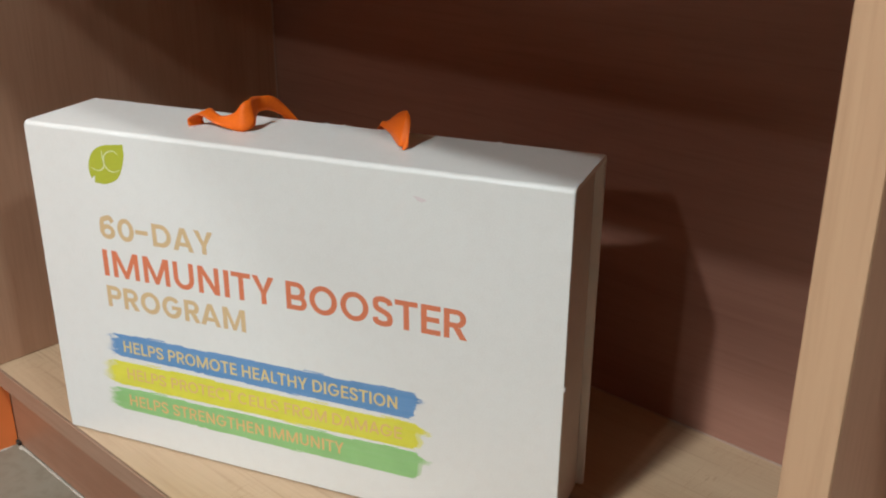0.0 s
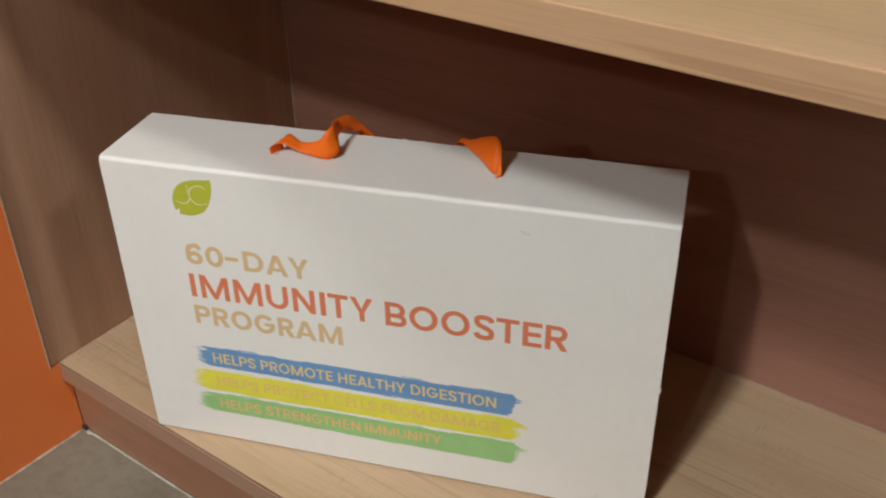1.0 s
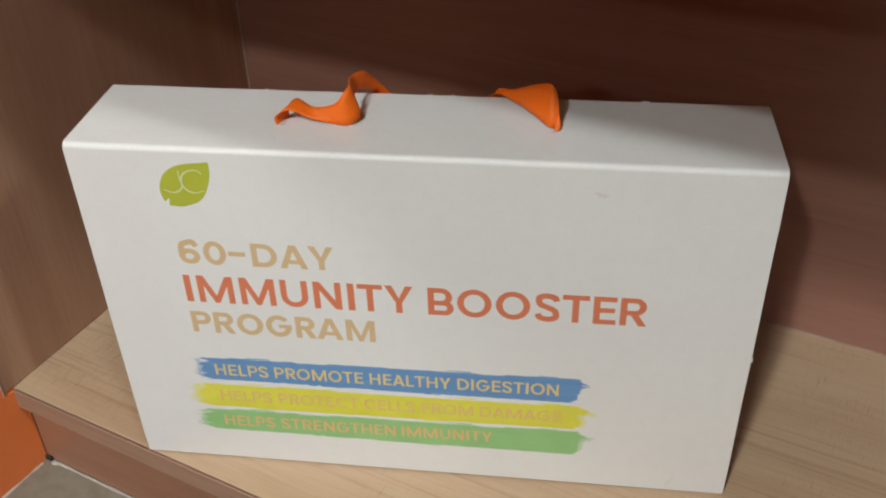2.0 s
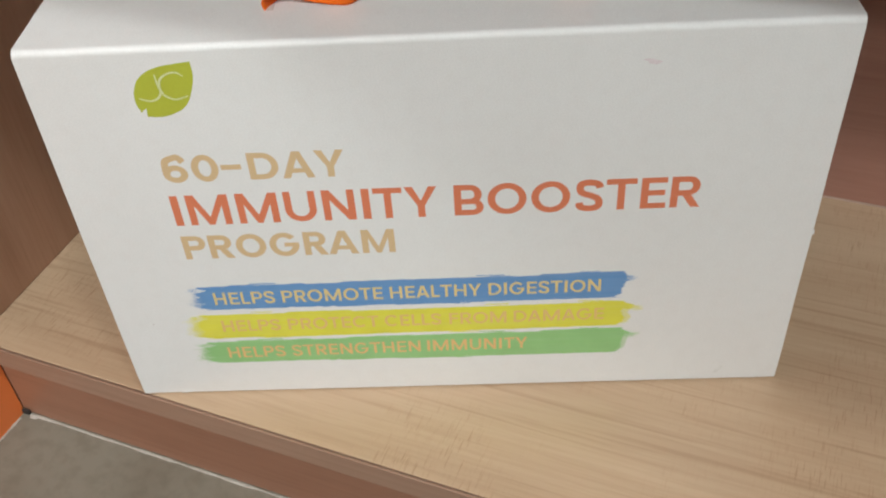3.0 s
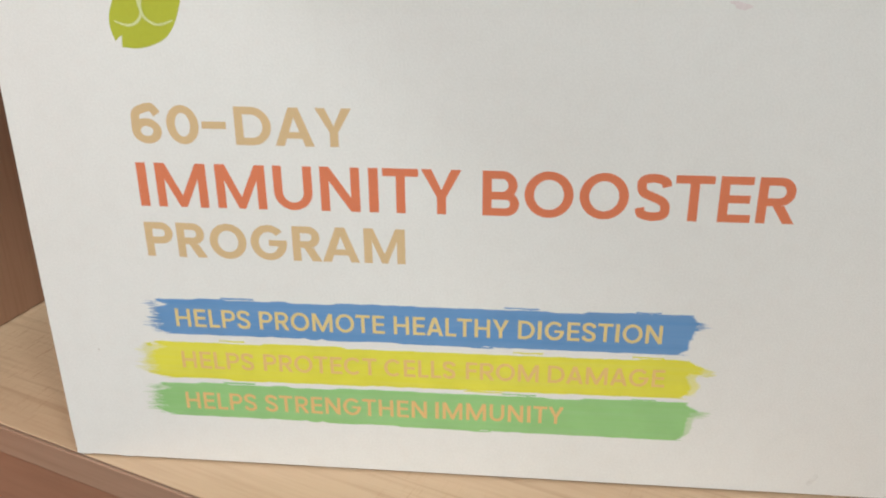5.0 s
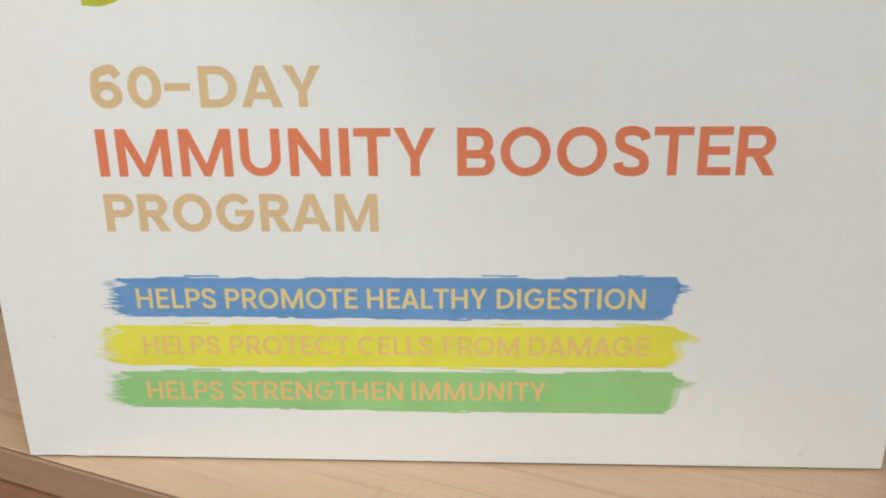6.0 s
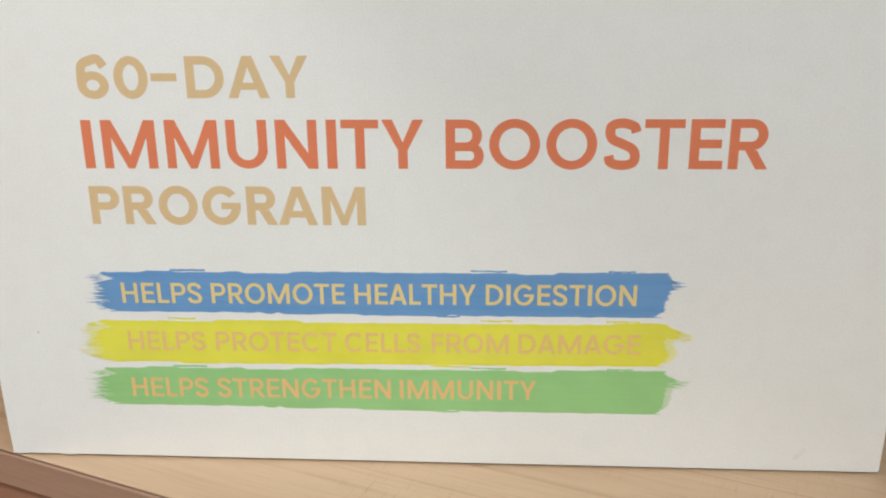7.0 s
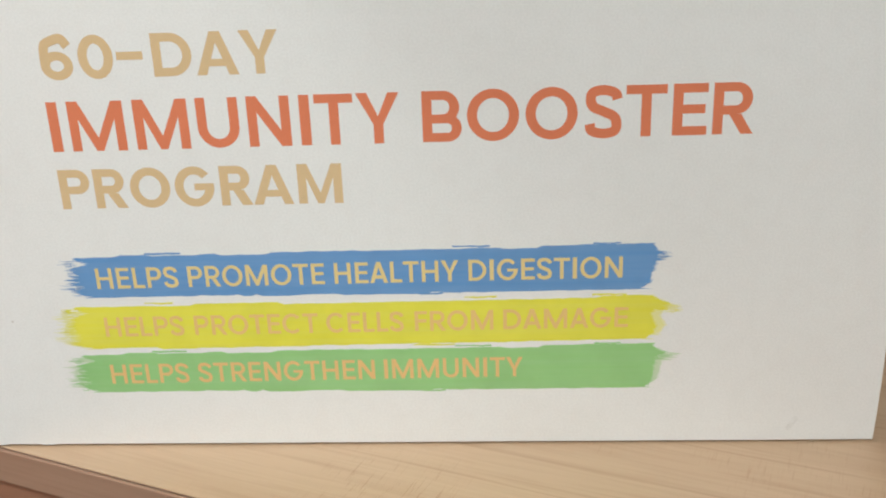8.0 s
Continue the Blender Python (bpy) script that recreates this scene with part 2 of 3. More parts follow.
def blob(x, y, r, seed):
    bm = bmesh.new()
    bmesh.ops.create_icosphere(bm, subdivisions=3, radius=r)
    for v in bm.verts:
        k = 1 + 0.35 * noise.noise(v.co * (1.3 / r) + Vector((seed, 0, 0)))
        v.co = Vector((x + v.co.x * k * 1.5, y + v.co.y * k * 0.9, max(v.co.z * k * 0.5, -0.0006)))
    return bm


part("caulk_lump", blob(-0.1150, 0.0042, 0.0022, 3), CAULK, trim, "lump of white caulk in the corner")
# solid near-black block whose colour gives the darkness inside the corner hole
part("gap", block(-0.1237, -0.1180, 0.0035, 0.0060, 0.0004, 0.0045, 0.0008), GAP_SHADE, trim, "near-black block for the shade in the unfilled corner gap")

# ---- display shelf unit ----
shelf = empty("display_shelf", pose(0, 0, SHELF), "light maple melamine display shelf unit with a brown plinth", "shelf")
XL, XD0, XD1, XR, DEPTH, TH, UP, TOP = -0.1256, 0.5130, 0.5285, 1.17, 0.3050, 0.016, 0.3690, 0.78
SPLAY = 0.0120         # the outer panel stands out of square by this much at the back
B = 0.0006


def seam(x0, x1, z):
    return block(x0, x1, 0.0007, 0.0012, z - 0.0003, z - 0.00002)


def level(z, x0, x1, reach=0.0):
    """A board, its edge band and the dark glue seam between the two."""
    part("shelf_board", block(x0 - reach, x1, 0.0013, DEPTH, z - TH, z, B), WOOD_X if z == 0.0 else WOOD_UPPER, shelf)
    if z > 0.0:
        part("edge_band", block(x0, x1, -0.0012, 0.0013, z - TH, z + 0.0001, 0.0011, 3), WOOD_EDGE, shelf, "wood-print edge band")
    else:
        part("edge_band", block(x0, x1, -0.0010, 0.0006, z - TH, z - 0.0002, 0.0005), WOOD_EDGE_DARK, shelf, "wood-print edge band")
        part("glue_seam", seam(x0, x1, z), SEAM, shelf, "thin dark seam")


level(0.0, XL, XR, SPLAY)
level(UP + TH, XL, XD0, SPLAY)
level(UP + TH, XD1, XR)
level(TOP + TH, XL - TH, XR + TH, SPLAY)
for x0 in (XL - TH, XD0, XR):
    front = -0.0060 if x0 < 0 else 0.0013
    foot = -SHELF + 0.001 if x0 == XR else 0.0003
    board = block(x0, x0 + TH - 0.0005, front, DEPTH, foot, TOP, B)
    for v in board.verts:
        v.co.x -= SPLAY * (v.co.y > 0.1) * (x0 < 0)
    part("side_panel", board, WOOD_Z, shelf)
    part("edge_band", block(x0, x0 + TH - 0.0005, front - 0.0023, front - 0.0001, foot, TOP, 0.0006), WOOD_EDGE_Z, shelf, "wood-print edge band")
# back panel in the maple that carries the shade in its colour
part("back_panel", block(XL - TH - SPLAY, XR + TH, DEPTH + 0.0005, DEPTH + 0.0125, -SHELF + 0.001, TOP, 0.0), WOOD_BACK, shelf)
part("joint_strip", block(XL - SPLAY + 0.001, XD0 - 0.001, DEPTH - 0.0010, DEPTH + 0.0002, 0.0001, 0.0011, 0.0003), JOINT, shelf, "pale filler in the joint")
part("joint_strip", block(XD1 + 0.001, XR - 0.001, DEPTH - 0.0010, DEPTH + 0.0002, 0.0001, 0.0011, 0.0003), JOINT, shelf, "pale filler in the joint")
part("joint_strip", block(XL - SPLAY - 0.0006, XL - SPLAY + 0.0006, DEPTH - 0.0009, DEPTH + 0.0002, 0.0015, UP - 0.001, 0.0003), JOINT, shelf, "pale filler in the joint")
part("kick_board", block(XL + 0.0014, XR, 0.0062, 0.0222, -SHELF + 0.001, -TH - 0.0005, 0.0004), WOOD_KICK, shelf, "reddish brown plinth board")

# ---- white carton with orange ribbon handle ----
BW, BH, BD, CARD, LIFT = 0.360, 0.2252, 0.0704, 0.0026, 0.0009
carton = empty("gift_box", pose(0, 0, SHELF + 0.0003, 0, 0, YAW_BOX), "white laminated gift box with orange ribbon handle and colour print", "box")


def cover():
    """Front, top and back board in one folded sheet, its folds rounded, a little wider at the top."""
    bm = bmesh.new()
    r, prof = 0.0030, []
    def arc(cy, cz, a0, a1, rad):
        return [(cy + rad * math.cos(a0 + (a1 - a0) * i / 5), cz + rad * math.sin(a0 + (a1 - a0) * i / 5)) for i in range(6)]
    prof += [(0, LIFT)] + [(0, BH * j / 16) for j in range(1, 16)] + arc(r, BH - r, math.pi, math.pi / 2, r)
    prof += arc(BD - r, BH - r, math.pi / 2, 0, r) + [(BD, LIFT), (BD - CARD, LIFT)]
    prof += [(BD - CARD, BH - CARD), (CARD, BH - CARD), (CARD, LIFT)]
    rings = []
    n = 60
    for k in range(n + 1):
        x, end = BW * k / n, k in (0, n)
        rings.append([])
        for y, z in prof:
            worn = 0.00035 * noise.noise((k * 0.1, y * 90, z * 130)) if end else 0.0
            dip = 0.00025 * noise.noise((x * 60, y * 40, 3.0)) if z > BH - CARD else 0.0
            rings[-1].append(bm.verts.new((x + worn + (0.0001 + 0.0008 * z / BH) * (2 * k / n - 1), y, z + dip)))
    for a, b in zip(rings, rings[1:]):
        for j in range(len(prof)):
            bm.faces.new((a[j], b[j], b[(j + 1) % len(prof)], a[(j + 1) % len(prof)]))
    bm.faces.new(rings[0])
    bm.faces.new(rings[-1][::-1])
    rim = [e for e in bm.edges if len(e.link_faces) == 2 and any(len(f.verts) > 4 for f in e.link_faces)]
    bmesh.ops.bevel(bm, geom=rim, offset=0.0005, segments=2, affect="EDGES")
    return bm


part("cover", cover(), PAPER, carton)
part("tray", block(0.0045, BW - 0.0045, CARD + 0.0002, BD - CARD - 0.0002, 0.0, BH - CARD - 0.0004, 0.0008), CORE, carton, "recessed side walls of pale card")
for x, y, w, d in ((0.1078, 0.033, 0.0016, 0.0050), (0.2492, 0.0312, 0.0012, 0.0006)):
    part("slot", block(x - w, x + w, y - d, y + d, BH + 0.00002, BH + 0.0002), CORE, carton, "slit for the ribbon")

# a nick in the edge
part("paper_flake", block(BW + 0.0002, BW + 0.0015, 0.0, 0.002, 0.1065, 0.1090, 0.0003), PAPER, carton, "frayed nick in the card edge")


def curl(x0, x1, y, z, out, up):
    """A scuffed sliver of paper that stands off an edge."""
    bm, rows, n = bmesh.new(), [], 6
    for i in range(n + 1):
        k = math.sin(math.pi * i / n)
        x = x0 + (x1 - x0) * i / n
        rows.append([bm.verts.new(p) for p in ((x, y, z - 0.0004), (x, y - out * k, z + up * k), (x, y + 0.0003, z + 0.0006))])
    for a, b in zip(rows, rows[1:]):
        for j in range(3):
            bm.faces.new((a[j], b[j], b[(j + 1) % 3], a[(j + 1) % 3]))
    bm.faces.new(rows[0])
    bm.faces.new(rows[-1][::-1])
    return bm


for x0, x1, y, z, out, up in ((0.0205, 0.0275, 0.0002, LIFT, 0.0004, -0.0002), (0.0, 0.0065, 0.0002, LIFT, 0.0003, -0.0003),
                              (0.1795, 0.1825, BD - 0.0022, BH - 0.0003, 0.0004, 0.0009), (0.1920, 0.1945, BD - 0.0022, BH - 0.0003, 0.0004, 0.0008),
                              (0.0880, 0.0898, BD - 0.0022, BH - 0.0003, 0.0004, 0.0007), (0.2950, 0.2985, BD - 0.0022, BH - 0.0003, 0.0004, 0.0006)):
    part("paper_flake", curl(x0, x1, y, z, out, up), PAPER, carton, "scuffed sliver of white paper")

# ---- print on the front ----
FACE = -0.00006


def flat(points, y, bm=None):
    """A filled outline on the carton's front, facing out."""
    bm = bm or bmesh.new()
    f = bm.faces.new([bm.verts.new((x, y, z)) for x, z in points])
    f.normal_update()
    if f.normal.y > 0:
        f.normal_flip()
    bmesh.ops.triangulate(bm, faces=[f])
    return bm


def smooth_line(points, steps=8, closed=False):
    pts, out = [Vector(p) for p in points], []
    n = len(pts)
    for i in range(n if closed else n - 1):
        a, b = pts[i], pts[(i + 1) % n]
        p = pts[i - 1] if closed or i else a * 2 - b
        q = pts[(i + 2) % n] if closed or i + 2 < n else b * 2 - a
        for k in range(steps):
            t = k / steps
            out.append(0.5 * (2 * a + (b - p) * t + (2 * p - 5 * a + 4 * b - q) * t * t + (3 * a - p - 3 * b + q) * t ** 3))
    if not closed:
        out.append(pts[-1])
    return out


def stroke(points, width, y):
    line, bm = smooth_line([(x, z) for x, z in points]), bmesh.new()
    rows = []
    for i, p in enumerate(line):
        d = (line[min(i + 1, len(line) - 1)] - line[max(i - 1, 0)]).normalized()
        w = width * (0.35 + 0.65 * math.sin(math.pi * (0.08 + 0.84 * i / (len(line) - 1))))
        s = Vector((-d.y, d.x)) * w / 2
        rows.append([bm.verts.new((p.x + s.x, y, p.y + s.y)), bm.verts.new((p.x - s.x, y, p.y - s.y))])
    for a, b in zip(rows, rows[1:]):
        f = bm.faces.new((a[0], a[1], b[1], b[0]))
        f.normal_update()
        if f.normal.y > 0:
            f.normal_flip()
    return bm


round_part = smooth_line([(0.0757, 0.2176), (0.0757, 0.2110), (0.0738, 0.2040), (0.0706, 0.1972), (0.0660, 0.1928), (0.0580, 0.1900), (0.0506, 0.1903)])
left_part = smooth_line([(0.0484, 0.1925), (0.0471, 0.1972), (0.0475, 0.2029), (0.0506, 0.2094), (0.0555, 0.2134), (0.0615, 0.2157), (0.0690, 0.2168), (0.0757, 0.2176)])[:-1]
leaf = part("leaf_print", flat([tuple(p) for p in round_part] + [(0.0511, 0.1948), (0.0496, 0.1938)] + [tuple(p) for p in left_part], FACE), INK_LEAF, carton, "lime green printed leaf")
part("vein", stroke([(0.0588, 0.2120), (0.0590, 0.2068), (0.0596, 0.2030), (0.0576, 0.1998), (0.0539, 0.1985), (0.0490, 0.2000)], 0.0011, FACE * 2), INK_VEIN, leaf, "pale curved line")
part("vein", stroke([(0.0711, 0.2104), (0.0686, 0.2124), (0.0647, 0.2121), (0.0611, 0.2098), (0.0596, 0.2060), (0.0603, 0.2022), (0.0627, 0.1998), (0.0662, 0.1989), (0.0713, 0.2005)], 0.0011, FACE * 2.6), INK_VEIN, leaf, "pale curved line")
part("smudge", flat([(0.2742 + 0.0034 * math.cos(a) * (1 + 0.35 * math.sin(3 * a)), 0.2083 + 0.0013 * math.sin(a) - 0.0008 * math.cos(a)) for a in np.linspace(0, 6.1, 22)], FACE), SMUDGE, carton, "faint pink smudge")
part("smudge", flat([(0.3275 + 0.0016 * math.cos(a) + 0.0018 * math.sin(a), 0.0085 + 0.0030 * math.sin(a) + 0.0006 * math.cos(3 * a)) for a in np.linspace(0, 6.1, 22)], FACE), SMUDGE_GREY, carton, "faint grey smudge")
part("smudge", flat([(0.0195 + 0.0005 * math.cos(a), 0.0572 + 0.0004 * math.sin(a)) for a in np.linspace(0, 5.8, 10)], FACE), CORE, carton, "tiny grey speck")

# capitals in parts of the cap height: width, space before, space after
CAPS = {"A": (0.86, 0.02, 0.02), "B": (0.74, 0.10, 0.05), "C": (0.94, 0.05, 0.04), "D": (0.84, 0.10, 0.05), "E": (0.63, 0.10, 0.05),
        "F": (0.60, 0.10, 0.03), "G": (0.97, 0.05, 0.06), "H": (0.80, 0.10, 0.10), "I": (0.20, 0.10, 0.10), "L": (0.56, 0.10, 0.03),
        "M": (1.08, 0.10, 0.10), "N": (0.83, 0.10, 0.10), "O": (0.99, 0.05, 0.05), "P": (0.72, 0.10, 0.03), "R": (0.75, 0.10, 0.03),
        "S": (0.71, 0.05, 0.05), "T": (0.75, 0.03, 0.03), "U": (0.79, 0.09, 0.09), "Y": (0.83, 0.02, 0.02)}


def ring(cx, cz, rx, rz, a0, a1, n=40):
    return [(cx + rx * math.cos(radians(a0 + (a1 - a0) * i / n)), cz + rz * math.sin(radians(a0 + (a1 - a0) * i / n))) for i in range(n + 1)]


def strip(outer, inner):
    return [[outer[i], outer[i + 1], inner[i + 1], inner[i]] for i in range(len(outer) - 1)]


def bowl(w, z0, z1, s, t):
    """Stem and round of a D, as a closed band."""
    r, c = (z1 - z0) / 2, (z0 + z1) / 2
    rx = min(r, w * 0.66)
    outer = [(w - rx, z0), (0, z0), (0, z1), (w - rx, z1)] + ring(w - rx, c, rx, r, 90, -90, 24)
    inner = [(w - rx, z0 + t), (s, z0 + t), (s, z1 - t), (w - rx, z1 - t)] + ring(w - rx, c, rx - s, r - t, 90, -90, 24)
    return strip(outer, inner)


def band_along(points, s):
    line = smooth_line(points, 8)
    sides = []
    for i, p in enumerate(line):
        d = (line[min(i + 1, len(line) - 1)] - line[max(i - 1, 0)]).normalized()
        sides.append(((p.x - d.y * s / 2, p.y + d.x * s / 2), (p.x + d.y * s / 2, p.y - d.x * s / 2)))
    return strip([a for a, _ in sides], [b for _, b in sides])


def mirrored(poly, w):
    return [(w - x, z) for x, z in poly][::-1]


def capital(c, w, s):
    """The faces of a geometric sans capital, w wide and 1 high, with stems of s."""
    h, t, m = w / 2, s * 0.92, s / 2
    if c in "I-":
        return [[(0, 0), (w, 0), (w, 1), (0, 1)]]
    if c == "H":
        return [[(0, 0), (s, 0), (s, 1), (0, 1)], [(w - s, 0), (w, 0), (w, 1), (w - s, 1)], [(s, 0.5 - t / 2), (w - s, 0.5 - t / 2), (w - s, 0.5 + t / 2), (s, 0.5 + t / 2)]]
    if c == "L":
        return [[(0, 0), (w, 0), (w, t), (s, t), (s, 1), (0, 1)]]
    if c in "EF":
        arms = [(1 - t, 1, w), (0.51 - t / 2, 0.51 + t / 2, w * 0.94)] + ([(0, t, w)] if c == "E" else [])
        return [[(0, 0), (s, 0), (s, 1), (0, 1)]] + [[(s, a), (e, a), (e, b), (s, b)] for a, b, e in arms]
    if c == "T":
        return [[(0, 1 - t), (w, 1 - t), (w, 1), (0, 1)], [(h - m, 0), (h + m, 0), (h + m, 1 - t), (h - m, 1 - t)]]
    if c == "Y":
        return [[(0, 1), (1.14 * s, 1), (h, 0.54), (w - 1.14 * s, 1), (w, 1), (h + m, 0.38), (h + m, 0), (h - m, 0), (h - m, 0.38)]]
    if c == "N":
        return [[(0, 0), (0, 1), (1.05 * s, 1), (w - s, 0.32), (w - s, 1), (w, 1), (w, 0), (w - 1.05 * s, 0), (s, 0.68), (s, 0)]]
    if c == "M":
        half = [(0, 1), (1.15 * s, 1), (h, 0.27), (h, 0), (h - 0.36 * s, 0), (s, 0.64), (s, 0), (0, 0)]
        return [half, mirrored(half, w)]
    if c == "A":
        at = lambda z: 1.08 * s + (h - 1.08 * s) * z / 0.74
        leg = [(0, 0), (h - 0.56 * s, 1), (h, 1), (h, 0.74), (1.08 * s, 0)]
        return [leg, mirrored(leg, w), [(at(0.20), 0.20), (at(0.37), 0.37), (w - at(0.37), 0.37), (w - at(0.20), 0.20)]]
    if c == "U":
        r = min(h, 0.5)
        return strip([(0, 1)] + ring(h, r, h, r, 180, 360) + [(w, 1)], [(s, 1)] + ring(h, r, h - s, r - t, 180, 360) + [(w - s, 1)])
    if c in "O0":
        return strip(ring(h, 0.5, h, 0.5, 0, 360, 56), ring(h, 0.5, h - s, 0.5 - t, 0, 360, 56))
    if c in "CG":
        k = w / 2 * (1.04 if c == "C" else 1.0)
        end = 316 if c == "C" else 352
        faces = strip(ring(k, 0.5, k, 0.5, 40, end), ring(k, 0.5, k - s, 0.5 - t, 40, end))
        return faces + ([[(w * 0.50, 0.41), (w, 0.41), (w, 0.41 + t * 0.85), (w * 0.50, 0.41 + t * 0.85)]] if c == "G" else [])
    if c == "D":
        return bowl(w, 0, 1, s, t)
    if c in "PR":
        faces = bowl(w * (1.0 if c == "P" else 0.95), 0.38, 1, s, t) + [[(0, 0), (s, 0), (s, 0.38), (0, 0.38)]]
        return faces + ([[(w * 0.40, 0.38), (w * 0.40 + 1.2 * s, 0.385), (w, 0), (w - 1.2 * s, 0)]] if c == "R" else [])
    if c == "B":
        return bowl(w, 0, 0.54, s, t) + bowl(w * 0.95, 0.54 - t, 1, s, t)
    if c == "S":
        return band_along([(w - m * 1.0, 0.735), (w * 0.80, 0.85), (h, 1 - t / 2), (w * 0.21, 0.865), (m * 1.15, 0.72), (w * 0.24, 0.595), (h, 0.51),
                           (w * 0.77, 0.41), (w - m * 1.1, 0.27), (w * 0.79, 0.135), (h * 0.98, t / 2), (w * 0.19, 0.145), (m * 1.0, 0.275)], s * 0.98)
    if c == "6":
        return strip(ring(h, 0.325, h, 0.325, 0, 360, 48), ring(h, 0.325, h - s, 0.325 - t, 0, 360, 48)) + band_along(
            [(m, 0.30), (m * 1.02, 0.50), (w * 0.20, 0.79), (w * 0.46, 1 - t / 2), (w * 0.72, 0.93), (w * 0.90, 0.76)], s)
    return []


# from which face on a letter's second piece lies over its first
OVERLAP = {"B": 28, "6": 48, "G": 40, "R": 28, "P": 28}


def letter(bm, c, x0, x1, z0, z1, slope, y, stem):
    high = z1 - z0
    tall = high if c != "-" else high / 0.19
    for n, poly in enumerate(capital(c, (x1 - x0) / tall, stem)):
        k = high if c == "-" else tall
        made = [bm.verts.new((x0 + px * tall, y - 0.00002 * (n >= OVERLAP.get(c, 999)), z0 + pz * k + slope * x0)) for px, pz in poly]
        face = bm.faces.new(made)
        face.normal_update()
        if face.normal.y > 0:
            face.normal_flip()
        if len(poly) > 4:
            bmesh.ops.triangulate(bm, faces=[face])


def span(c, z0, z1):
    over = 0.012 * (z1 - z0) if c in "OCGS60" else 0.0
    if c == "-":
        return z0 + 0.41 * (z1 - z0), z0 + 0.60 * (z1 - z0)
    return z0 - over, z1 + over


def printed(spots, z0, z1, slope, mat, y, stem, label):
    """A word from its letters and the width that each takes."""
    bm = bmesh.new()
    for c, x0, x1 in spots:
        a, b = span(c, z0, z1)
        letter(bm, c, x0, x1, a, b, slope, y, stem)
    return part("lettering", bm, mat, carton, label)


def word(text, x0, x1, z0, z1, slope, mat, y, stem, label):
    """A word between two ends, spaced by the table of capitals."""
    pen, spots = -CAPS[text[0]][1], []
    for c in text:
        w, before, after = CAPS[c]
        spots.append((c, pen + before, pen + before + w))
        pen += before + w + after
    k = (x1 - x0) / spots[-1][2]
    return printed([(c, x0 + a * k, x0 + b * k) for c, a, b in spots], z0, z1, slope, mat, y, stem, label)


SLOPE = 0.0042
printed([("6", 0.0496, 0.0614), ("0", 0.0636, 0.0763), ("-", 0.0775, 0.0871), ("D", 0.0905, 0.1047), ("A", 0.1060, 0.1213), ("Y", 0.1220, 0.1360)],
        0.1525, 0.1679, SLOPE, INK_TAN, FACE, 0.215, "tan printed words 60-DAY")
printed([("I", 0.0487, 0.0526), ("M", 0.0562, 0.0768), ("M", 0.0805, 0.1005), ("U", 0.1037, 0.1191), ("N", 0.1223, 0.1379), ("I", 0.1414, 0.1452),
         ("T", 0.1469, 0.1609), ("Y", 0.1620, 0.1776)], 0.1258, 0.1444, SLOPE, INK_RED, FACE, 0.190, "orange red printed word IMMUNITY")
printed([("B", 0.1857, 0.1998), ("O", 0.2018, 0.2204), ("O", 0.2227, 0.2412), ("S", 0.2437, 0.2570), ("T", 0.2582, 0.2726), ("E", 0.2747, 0.2868),
         ("R", 0.2888, 0.3031)], 0.1258, 0.1444, SLOPE, INK_RED, FACE, 0.190, "orange red printed word BOOSTER")
printed([("P", 0.0484, 0.0600), ("R", 0.0616, 0.0737), ("O", 0.0752, 0.0904), ("G", 0.0922, 0.1071), ("R", 0.1094, 0.1212), ("A", 0.1215, 0.1366),
         ("M", 0.1385, 0.1551)], 0.1035, 0.1188, SLOPE, INK_TAN, FACE, 0.215, "tan printed word PROGRAM")

# brush strokes behind the three lines


# how far the bristles reach at the two ends of a stroke, from its top to its foot
TAIL = ((0, -0.0012), (0.06, 0.0006), (0.15, 0.0012), (0.20, 0.0030), (0.25, 0.0012), (0.34, 0.0020), (0.42, 0.0008), (0.58, 0.0002), (0.66, -0.0008), (0.86, -0.0010), (0.92, -0.0030), (1, -0.0055))
TAIL_YELLOW = ((0, -0.0030), (0.06, 0.0), (0.13, 0.0016), (0.20, 0.0046), (0.26, 0.0026), (0.33, -0.0006), (0.44, -0.0020), (0.58, -0.0008), (0.72, 0.0004), (0.86, -0.0008), (0.94, -0.0020), (1, -0.0040))
TAIL_GREEN = ((0, -0.0010), (0.08, 0.0), (0.14, 0.0010), (0.18, 0.0034), (0.24, 0.0036), (0.28, 0.0008), (0.50, 0.0), (0.75, -0.0004), (0.88, -0.0012), (0.95, -0.0025), (1, -0.0045))
HEAD = ((0, 0.0005), (0.05, 0.0018), (0.09, -0.001), (0.16, -0.0035), (0.22, 0.0005), (0.30, 0.0030), (0.45, 0.0018), (0.60, 0.0026), (0.72, 0.0004), (0.84, 0.0026), (0.93, 0.001), (1, -0.005))


